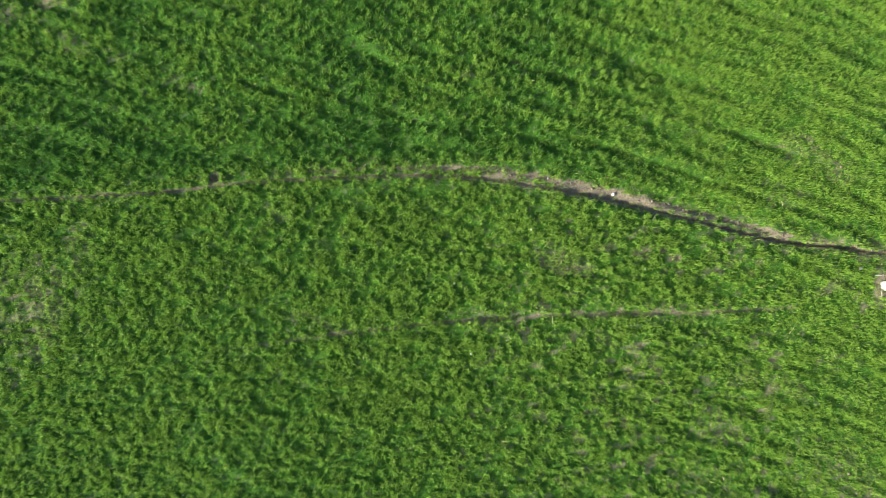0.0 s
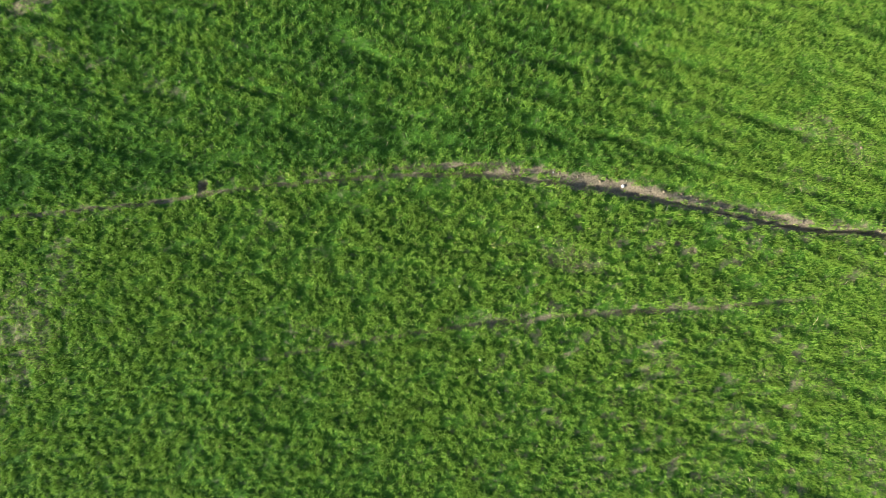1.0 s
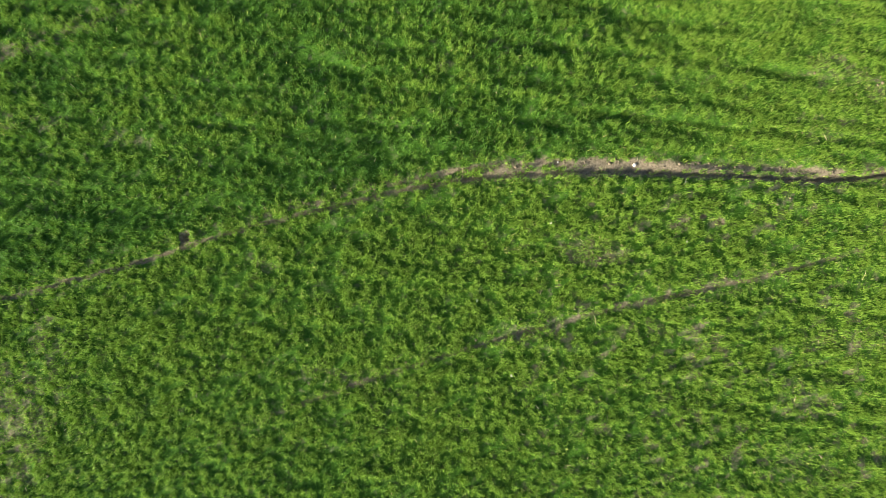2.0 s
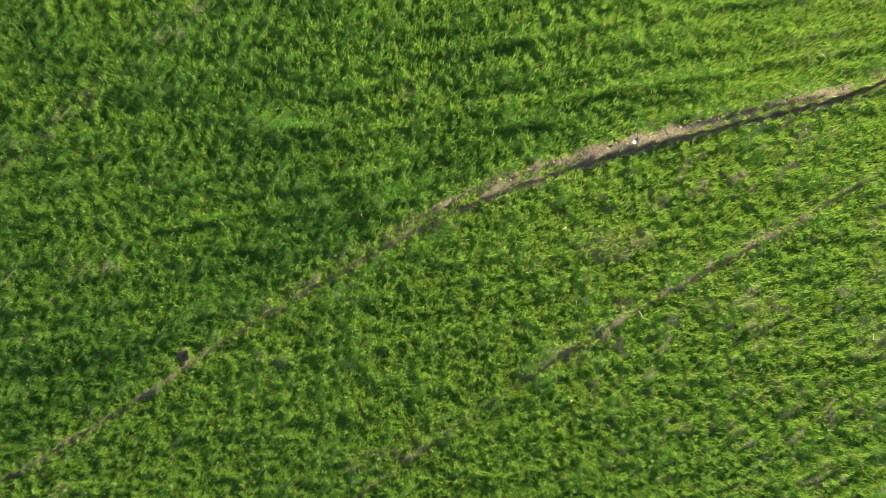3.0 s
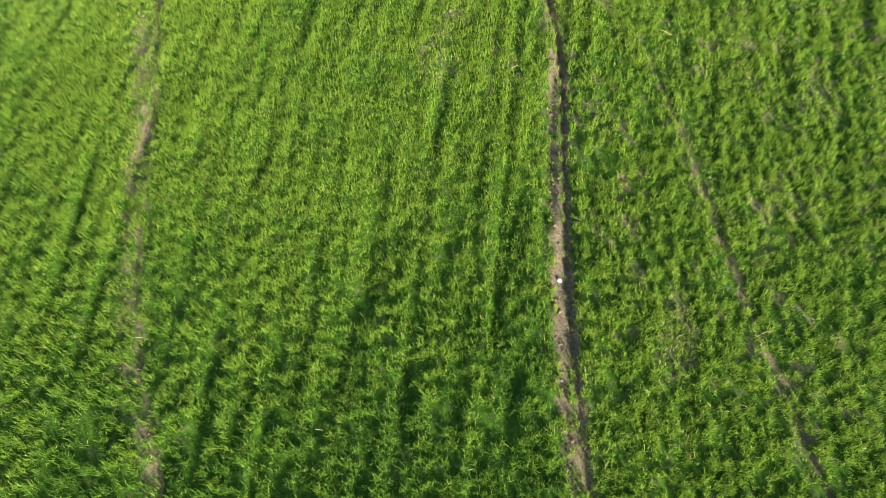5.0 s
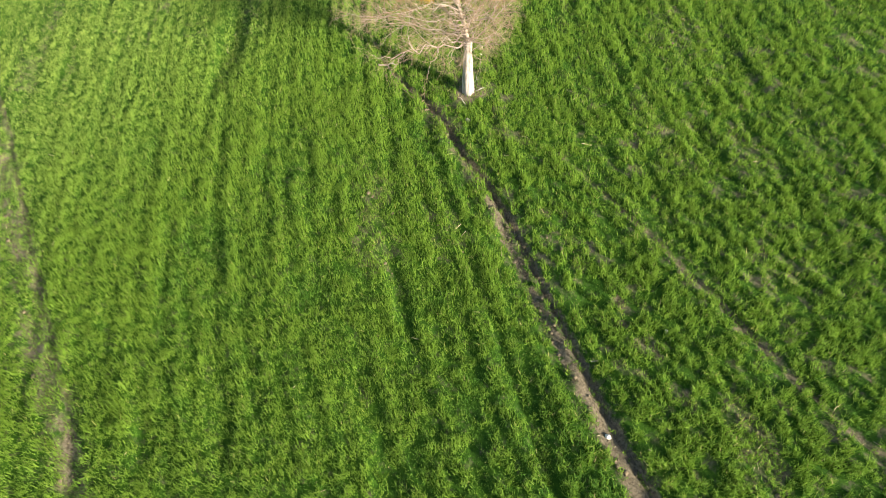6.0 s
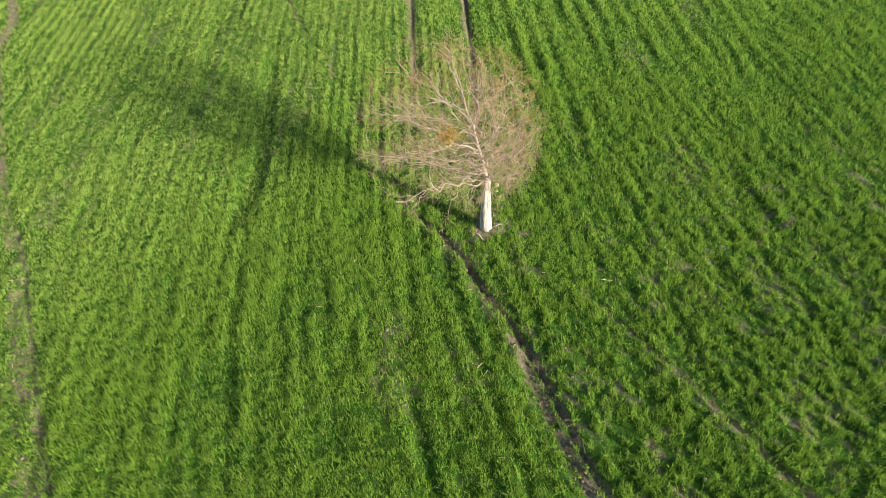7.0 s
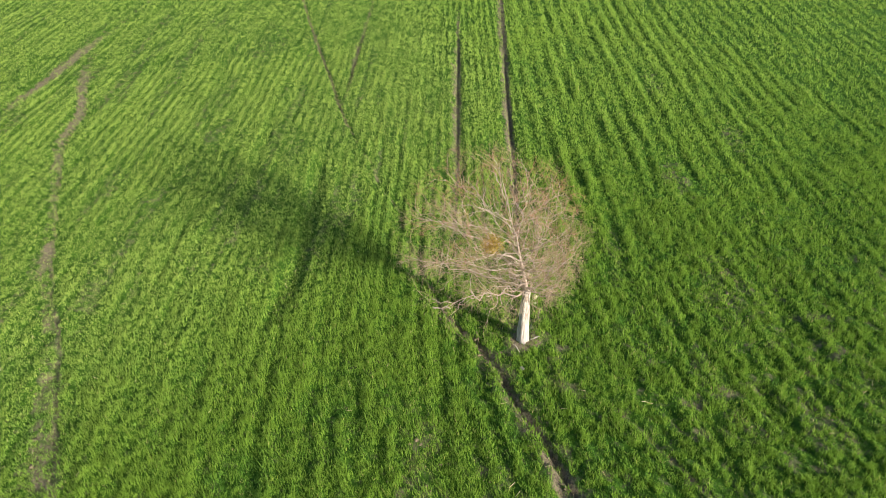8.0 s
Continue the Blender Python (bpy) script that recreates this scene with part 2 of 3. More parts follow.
    # burrows: a hole and the soil thrown out beside it
    for bx, by, size in BURROWS:
        r = np.hypot(x - bx, y - by) / size
        z += (-0.22 * (1 - smooth(0.08, 0.17, r)) + 0.05 * smooth(.10, .18, r) * (1 - smooth(.18, .36, r)) * smooth(-.1, .15, (x - bx) / size)) * size
        bare = np.maximum(bare, 0.95 * (1 - smooth(0.13, 0.22, r)))
    # the foot of the tree
    r = np.hypot(x - 12.40, y + 0.72)
    z += 0.07 * (1 - smooth(0.15, 0.6, r))
    bare = np.maximum(bare, .5 * (1 - smooth(.15, .45, r + (fbm(x * 3, y * 3, 33) - .5) * .4)))
    return z, bare, np.maximum(thin, short * .55), streak, hollow, drill


def ground_z(x, y):
    return float(survey(np.array([x]), np.array([y]))[0][0])


# ------------------------------------------------------------------ materials
def shader(name):
    mat = bpy.data.materials.new(name)
    mat.use_nodes = True
    nt = mat.node_tree
    return mat, nt, nt.nodes["Principled BSDF"]


def node(nt, kind, links=(), **props):
    n = nt.nodes.new(kind)
    for key, value in props.items():
        n.inputs[key].default_value = value
    for socket, source in links:
        nt.links.new(source, n.inputs[socket])
    return n


def ramp(nt, source, stops):
    r = nt.nodes.new("ShaderNodeValToRGB")
    els = r.color_ramp.elements
    while len(els) < len(stops):
        els.new(0.5)
    for e, (p, c) in zip(els, stops):
        e.position, e.color = p, (*c, 1)
    nt.links.new(source, r.inputs["Fac"])
    return r


def place(nt, scale):
    co = nt.nodes.new("ShaderNodeTexCoord")
    m = nt.nodes.new("ShaderNodeMapping")
    m.inputs["Scale"].default_value = (scale if hasattr(scale, "__len__") else (scale, scale, scale))
    nt.links.new(co.outputs["Object"], m.inputs["Vector"])
    return m.outputs["Vector"]


def mixed(nt, fac, a, b):
    m = nt.nodes.new("ShaderNodeMix")
    m.data_type = "RGBA"
    nt.links.new(fac, m.inputs["Factor"])
    nt.links.new(a, m.inputs["A"])
    nt.links.new(b, m.inputs["B"])
    return m.outputs["Result"]


def soil_material():
    mat, nt, p = shader("soil")
    big = node(nt, "ShaderNodeTexNoise", [("Vector", place(nt, 0.7))], Scale=1.0, Detail=4.0)
    fine = node(nt, "ShaderNodeTexNoise", [("Vector", place(nt, 22.0))], Scale=1.0, Detail=6.0, Roughness=0.7)
    a = ramp(nt, fine.outputs["Fac"], [(0.33, (.060, .048, .032)), (0.52, (.170, .140, .092)), (0.8, (.29, .245, .17))])
    b = ramp(nt, fine.outputs["Fac"], [(0.33, (.075, .060, .040)), (0.52, (.205, .170, .112)), (0.8, (.34, .29, .205))])
    soil = mixed(nt, big.outputs["Fac"], a.outputs["Color"], b.outputs["Color"])
    # low weeds, moss and crop that are too small to stand as blades
    leaf = node(nt, "ShaderNodeTexNoise", [("Vector", place(nt, 9.0))], Scale=1.0, Detail=5.0, Roughness=0.75)
    green = ramp(nt, leaf.outputs["Fac"], [(0.3, (.014, .045, .005)), (0.55, (.040, .108, .009)), (0.75, (.10, .20, .017))])
    cover = node(nt, "ShaderNodeAttribute")
    cover.attribute_name = "sward"
    spot = node(nt, "ShaderNodeTexNoise", [("Vector", place(nt, 5.0))], Scale=1.0, Detail=5.0, Roughness=0.7)
    less = node(nt, "ShaderNodeMath", [(0, cover.outputs["Fac"]), (1, spot.outputs["Fac"])])
    less.operation = "ADD"
    fac = node(nt, "ShaderNodeMapRange", [("Value", less.outputs[0])])
    fac.inputs["From Min"].default_value, fac.inputs["From Max"].default_value = 0.72, 1.02
    nt.links.new(mixed(nt, fac.outputs["Result"], soil, green.outputs["Color"]), p.inputs["Base Color"])
    p.inputs["Roughness"].default_value = 0.95
    p.inputs["Specular IOR Level"].default_value = 0.15
    bump = node(nt, "ShaderNodeBump", [("Height", fine.outputs["Fac"])], Strength=0.9, Distance=0.03)
    nt.links.new(bump.outputs["Normal"], p.inputs["Normal"])
    return mat


def leaf_material(name, stops, through_it=0.26, rough=0.6, haze=None):
    """Thin leaves that let some light through; tone runs from deep green to dry, haze is a pale bluish veil painted
    into the leaf colour.
    """
    mat, nt, p = shader(name)
    tone = node(nt, "ShaderNodeAttribute")
    tone.attribute_name = "tone"
    col = ramp(nt, tone.outputs["Fac"], stops).outputs["Color"]
    # pale haze and sheen mixed into the leaf colour
    if haze:
        haze_attr = node(nt, "ShaderNodeAttribute")
        haze_attr.attribute_name = "haze"
        pale = ramp(nt, tone.outputs["Fac"], haze)
        col = mixed(nt, haze_attr.outputs["Fac"], col, pale.outputs["Color"])
    nt.links.new(col, p.inputs["Base Color"])
    p.inputs["Roughness"].default_value = rough
    p.inputs["Specular IOR Level"].default_value = 0.14
    back = node(nt, "ShaderNodeBsdfTranslucent", [("Color", col)])
    both = node(nt, "ShaderNodeMixShader", [(1, p.outputs[0]), (2, back.outputs[0])], Fac=through_it)
    nt.links.new(both.outputs[0], nt.nodes["Material Output"].inputs["Surface"])
    return mat


def rough_material(name, stops, scale, detail=6.0, rough=0.9, relief=0.02, strength=0.6):
    mat, nt, p = shader(name)
    n = node(nt, "ShaderNodeTexNoise", [("Vector", place(nt, scale))], Scale=1.0, Detail=detail, Roughness=0.65)
    col = ramp(nt, n.outputs["Fac"], stops)
    nt.links.new(col.outputs["Color"], p.inputs["Base Color"])
    p.inputs["Roughness"].default_value = rough
    p.inputs["Specular IOR Level"].default_value = 0.2
    bump = node(nt, "ShaderNodeBump", [("Height", n.outputs["Fac"])], Strength=strength, Distance=relief)
    nt.links.new(bump.outputs["Normal"], p.inputs["Normal"])
    return mat


SOIL = soil_material()
CROP = leaf_material("crop_leaf", [(0.0, (.038, .118, .021)), (0.35, (.100, .230, .030)), (0.62, (.212, .342, .042)), (0.85, (.33, .42, .06)), (1.0, (.48, .40, .20))],
                     haze=[(0.0, (.125, .245, .056)), (0.35, (.215, .36, .075)), (0.62, (.33, .465, .09)), (0.85, (.36, .45, .11)), (1.0, (.50, .43, .23))])
BARK = rough_material("bleached_wood", [(0.32, (.15, .12, .10)), (0.43, (.34, .30, .27)), (0.58, (.44, .40, .37)), (0.8, (.56, .53, .50))], (26, 26, 2.6), detail=8.0, relief=0.03, strength=0.9)
LIMB = rough_material("pale_bark", [(0.3, (.27, .205, .165)), (0.6, (.45, .37, .315)), (0.8, (.58, .51, .45))], (20, 20, 20), relief=0.006)
TWIG = rough_material("twig_bark", [(0.3, (.24, .165, .105)), (0.6, (.38, .285, .19)), (0.8, (.50, .41, .30))], 9.0, relief=0.002)
SHOOT = rough_material("red_shoot_bark", [(0.3, (.26, .125, .075)), (0.6, (.38, .205, .135)), (0.8, (.46, .30, .21))], 9.0, relief=0.002)
MISTLE = leaf_material("yellow_leaf", [(0.0, (.18, .13, .025)), (0.5, (.30, .21, .035)), (1.0, (.42, .31, .07))])
STONE = rough_material("pale_stone", [(0.3, (.55, .50, .45)), (0.6, (.74, .70, .65)), (0.8, (.82, .80, .76))], 30.0, relief=0.004)
STRAW = rough_material("straw", [(0.3, (.40, .32, .18)), (0.7, (.62, .54, .36))], 30.0, relief=0.001)
GREY_LUMP = rough_material("grey_lump", [(0.3, (.20, .18, .16)), (0.7, (.36, .33, .30))], 30.0, relief=0.004)
CLOD = rough_material("clod_soil", [(0.25, (.095, .075, .05)), (0.55, (.20, .16, .105)), (0.8, (.31, .255, .18))], 26.0, relief=0.01)


# ------------------------------------------------------------------ mesh helpers
def mesh_of(name, verts, faces, mat, smooth_shade=False):
    me = bpy.data.meshes.new(name)
    me.from_pydata(verts, [], faces)
    me.materials.append(mat)
    if smooth_shade:
        me.polygons.foreach_set("use_smooth", [True] * len(me.polygons))
    me.update()
    return me


def array_mesh(name, verts, loops, size, mat, tone=None, attr="tone"):
    """A mesh from arrays: faces of the same number of corners."""
    me = bpy.data.meshes.new(name)
    n = len(loops) // size
    me.vertices.add(len(verts))
    me.vertices.foreach_set("co", np.ascontiguousarray(verts, np.float32).ravel())
    me.loops.add(len(loops))
    me.loops.foreach_set("vertex_index", np.ascontiguousarray(loops, np.int32))
    me.polygons.add(n)
    me.polygons.foreach_set("loop_start", np.arange(0, n * size, size, dtype=np.int32))
    if tone is not None:
        a = me.attributes.new(attr, "FLOAT", "POINT")
        a.data.foreach_set("value", np.ascontiguousarray(tone, np.float32))
    me.materials.append(mat)
    me.update(calc_edges=True)
    return me


def part(name, me, parent, label="", kind=""):
    ob = new(name, me)
    ob.parent = parent
    return tagged(ob, label, kind=kind)


def tube(verts, faces, points, radii, sides=5, cap=True):
    """Adds a tapered tube along the points to verts and faces."""
    base = len(verts)
    pts = [Vector(p) for p in points]
    side = None
    for k, p in enumerate(pts):
        way = (pts[min(k + 1, len(pts) - 1)] - pts[max(k - 1, 0)]).normalized()
        if side is None:
            side = way.orthogonal().normalized()
        side = (side - way * side.dot(way)).normalized()
        other = way.cross(side)
        for s in range(sides):
            a = 2 * math.pi * s / sides
            verts.append(p + (side * math.cos(a) + other * math.sin(a)) * radii[k])
    for k in range(len(pts) - 1):
        for s in range(sides):
            a, b = base + k * sides + s, base + k * sides + (s + 1) % sides
            faces.append((a, b, b + sides, a + sides))
    if cap:
        faces.append(tuple(base + s for s in range(sides - 1, -1, -1)))
        top = base + (len(pts) - 1) * sides
        faces.append(tuple(top + s for s in range(sides)))


# ------------------------------------------------------------------ the field
def axis(cuts, grow, reach):
    """Grid lines: even steps between the cuts, then ever wider ones to the horizon."""
    out = []
    for (a, b, step) in cuts:
        out += list(np.arange(a, b, step))
    out.append(cuts[-1][1])
    lo, hi, s = [out[0]], [out[-1]], cuts[0][2]
    while lo[-1] > -reach:
        s *= grow
        lo.append(lo[-1] - s)
    s = cuts[-1][2]
    while hi[-1] < reach:
        s *= grow
        hi.append(hi[-1] + s)
    return np.array(lo[:0:-1] + out + hi[1:])


def build_ground():
    gx = axis([(-14.0, 22.0, 0.085), (22.0, 42.0, 0.17)], 1.22, 1500)
    gy = axis([(-20.0, -9.0, 0.18), (-9.0, 11.0, 0.085)], 1.22, 1500)
    X, Y = np.meshgrid(gx, gy)
    x, y = X.ravel(), Y.ravel()
    z, bare, thin, streak, hollow, drill = survey(x, y)
    nx, ny = len(gx), len(gy)
    i = np.arange(nx * ny).reshape(ny, nx)
    quads = np.stack([i[:-1, :-1], i[:-1, 1:], i[1:, 1:], i[1:, :-1]], -1).reshape(-1)
    far = smooth(24, 46, np.hypot(x - 2, (y - 2) * 1.2))
    lush = smooth(13, 19, x) * (.55 + .45 * smooth(-9, -3, y + .25 * (x - 16)))
    sward = np.clip((0.56 + 0.42 * np.maximum(far, .55 * lush)) * (1 - bare * 1.3) - thin * (0.30 + .20 * smooth(14, 18, x)), 0, 1)
    me = array_mesh("ground", np.stack([x, y, z], -1), quads, 4, SOIL, sward, "sward")
    me.polygons.foreach_set("use_smooth", np.ones(len(me.polygons), bool))
    return tagged(new("ground", me), "brown soil of a sloping crop field with a washed-out gully", "field", kind="structure")


def build_crop():
    """The young cereal crop: tufts of bent blades, closer together near the middle of the field."""
    rng = np.random.default_rng(7)
    # x and y from and to, tufts on a square metre, size, blades in a tuft
    zones = [(-13.0, 5.0, -8.6, 11.5, 600, 0.88, 7), (5.0, 19.0, -8.6, 11.5, 700, 0.84, 6), (19.0, 30.0, -4.0, 11.0, 760, 0.80, 4), (19.0, 30.0, -18.0, -4.0, 430, 1.05, 4),
             (30.0, 46.0, -4.0, 12.0, 330, 1.05, 4), (30.0, 46.0, -30.0, -4.0, 220, 1.3, 4), (6.5, 19.0, -18.0, -8.6, 440, 1.0, 5), (16.0, 30.0, -33.0, -18.0, 150, 1.5, 4),
             (-6.0, 8.0, 11.5, 16.0, 380, 1.0, 5), (8.0, 26.0, 11.5, 17.0, 240, 1.1, 4), (6.5, 16.0, -27.0, -18.0, 200, 1.3, 4), (30, 40, -42, -30, 50, 2.2, 4), (46, 60, -30, 14, 50, 2.2, 4)]
    px, py, sc, bl = [], [], [], []
    for x0, x1, y0, y1, density, scale, count in zones:
        n = int((x1 - x0) * (y1 - y0) * density)
        px.append(rng.uniform(x0, x1, n)), py.append(rng.uniform(y0, y1, n)), sc.append(np.full(n, scale)), bl.append(np.full(n, count))
    x, y, s, blades = np.concatenate(px), np.concatenate(py), np.concatenate(sc), np.concatenate(bl)
    # nobody sees the corners beside the way of the camera
    keep = ~((x < 3) & (y > 9.8 + .35 * (x + 14))) & ~((x < 6.3) & (y < -8.0))
    x, y, s, blades = x[keep], y[keep], s[keep], blades[keep]
    z, bare, thin, streak, hollow, drill = survey(x, y)
    ph = rows_phase(x, y)
    along = x - 0.3 * y
    gd = beside_gully(x, y)
    calm = smooth(-.2, 1.2, gd) * smooth(2, 8, x)              # a closed, even sward on the upper side
    open_ = (1 - .6 * calm) * smooth(12, 5, x) * (1 - .3 * smooth(0, -5, x))                   # tufted, with dark gaps
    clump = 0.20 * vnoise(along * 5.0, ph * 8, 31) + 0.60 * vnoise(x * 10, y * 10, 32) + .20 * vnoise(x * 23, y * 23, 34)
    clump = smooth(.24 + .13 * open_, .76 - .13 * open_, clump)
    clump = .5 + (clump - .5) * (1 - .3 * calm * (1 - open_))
    patch = fbm(x * 0.35, y * 0.35, 51, 4)
    blot = fbm(x * 1.7, y * 1.7, 52, 3)
    rowy = smooth(13, 18, x)                              # clear rows beyond the tree
    fine = smooth(14, 21, x + .5 * (y - 2)) * smooth(-8, -2, y + .2 * (x - 16))        # shorter, evener crop on the upper slope
    clump = clump + (.5 - clump) * .7 * fine
    blot = blot + (.5 - blot) * .5 * fine
    chance = (1 - bare * 1.08) * (1 - .75 * thin) * (0.66 - .10 * rowy + .18 * fine + (0.34 + .10 * rowy - .18 * fine) * drill) * (1 - 0.3 * hollow) * (0.78 + .12 * calm + (0.36 - .2 * calm) * smooth(.25, .6, blot)) * (0.62 - .34 * open_ + (0.56 + .48 * open_) * clump)
    take = rng.random(len(x)) < chance
    x, y, z, s, bare, thin, streak, hollow, drill, patch, blot, clump, rowy, fine, calm, open_, blades = [a[take] for a in (x, y, z, s, bare, thin, streak, hollow, drill, patch, blot, clump, rowy, fine, calm, open_, blades)]
    n = len(x)
    gd = beside_gully(x, y)
    even = .8 * smooth(3, 9, x) * smooth(0, 1.2, gd)              # one even shade on the upper side
    above = smooth(-0.1, .3, gd) * smooth(2.2, 0.2, gd) * smooth(9, 4, x)          # lush strip on the upper side of the gully
    height = 0.128 * (0.30 + 0.35 * streak + (0.48 + .14 * rowy) * drill - .08 * rowy + (0.62 - .30 * rowy + .68 * open_) * clump - .38 * open_ - 0.20 * thin - 0.35 * hollow) * (0.85 + 0.3 * rng.random(n)) * (1 + .12 * above)
    low = 0.050 + .014 * drill + .016 * streak - .02 * thin
    height += (low - height) * fine
    height *= 1 - 0.35 * np.clip(bare, 0, 1)
    # clump term paints shade into the gaps between tufts and light onto them
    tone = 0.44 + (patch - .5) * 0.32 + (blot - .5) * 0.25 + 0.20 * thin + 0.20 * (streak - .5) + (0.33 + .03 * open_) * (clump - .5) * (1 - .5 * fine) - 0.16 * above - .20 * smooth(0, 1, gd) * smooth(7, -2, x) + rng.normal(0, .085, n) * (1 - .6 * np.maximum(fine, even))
    tone -= .16 * (clump - .5) * even
    tone += .07 * smooth(0, -1, gd) * smooth(6, 10, x)
    tone += .16 * np.exp(-((x - 9.8) / 1.6) ** 2 - ((gd - 1.1) / .55) ** 2)        # a yellowed strip beside the gully
    tone += .10 * even + .06 * smooth(-3, -7, x) + .055 * smooth(10, 14, x) * (1 - fine)
    # lighter tone up-slope and far off paints in front light; far crop also yellower
    tone += 0.03 * smooth(6, 12, x) * smooth(.3, 2.5, gd)
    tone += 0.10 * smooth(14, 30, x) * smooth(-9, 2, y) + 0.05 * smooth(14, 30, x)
    tone += 0.07 * smooth(1, -1, gd + .2) * smooth(-9, -1, gd)
    rep = np.repeat(np.arange(n), blades)
    m = len(rep)
    a = rng.uniform(0, 2 * np.pi, m)
    hanging = rng.random(m) < .20 - .09 * smooth(5, 9, x)[rep] + .08 * fine[rep]                        # leaf ends that bend over near the top of the tuft
    h = height[rep] * rng.uniform(.55, 1.2, m) * (0.7 + .3 * s[rep])
    raised = np.where(hanging, h * rng.uniform(.35, .9, m), 0)
    h = np.where(hanging, rng.uniform(.035, .075, m) * (0.6 + .4 * s[rep]) * (.6 + 3.5 * height[rep]), h)
    w = np.where(hanging, 0.0060, 0.0054) * s[rep] * rng.uniform(.6, 1.4, m) * (1 + .25 * open_)[rep]
    tilt = np.where(hanging, rng.uniform(.8, 1.75, m), rng.uniform(.05, .58, m))
    dx, dy = np.cos(a) + .15, np.sin(a) + .06           # a gentle set away from the wind
    loose = (.023 + .022 * np.maximum(fine, .5 * calm))[rep] * s[rep]
    foot = np.stack([x[rep] + rng.normal(0, 1, m) * loose, y[rep] + rng.normal(0, 1, m) * loose, z[rep] - 0.01 + raised], -1)
    tip = foot + np.stack([dx * np.sin(tilt), dy * np.sin(tilt), np.cos(tilt)], -1) * h[:, None]
    twist = a + np.pi / 2 + rng.normal(0, .5, m)
    side = np.stack([np.cos(twist), np.sin(twist), np.zeros(m)], -1) * w[:, None]
    verts = np.stack([foot - side, foot + side, tip], 1).reshape(-1, 3)
    loops = np.arange(3 * m)
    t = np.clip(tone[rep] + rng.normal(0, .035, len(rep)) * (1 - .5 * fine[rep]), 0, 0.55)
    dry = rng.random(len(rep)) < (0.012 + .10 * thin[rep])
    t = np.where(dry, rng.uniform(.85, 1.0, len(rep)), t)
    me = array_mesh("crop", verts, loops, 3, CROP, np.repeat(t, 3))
    # painted haze: strongest on the upper slope, weaker over the rest far off
    haze = np.clip(.85 * fine + .35 * smooth(12, 24, x), 0, 1)
    a = me.attributes.new("haze", "FLOAT", "POINT")
    a.data.foreach_set("value", np.repeat(haze[rep], 3).astype(np.float32))
    return tagged(new("crop", me), "young green cereal crop in drilled rows with thin patches", "crop", kind="stuff")


build_ground()
build_crop()

# ------------------------------------------------------------------ the tree
def bend(a, b, rise, n, rng, wobble):
    """A bowed line from a to b that starts off along rise."""
    a, b, rise = Vector(a), Vector(b), Vector(rise)
    length = (b - a).length
    c = a + rise.normalized() * length * 0.5
    out = []
    for k in range(n + 1):
        t = k / n
        p = a * (1 - t) ** 2 + c * 2 * t * (1 - t) + b * t * t
        if 0 < k < n:
            p += Vector(rng.normal(0, wobble * length, 3))
        out.append(p)
    return out


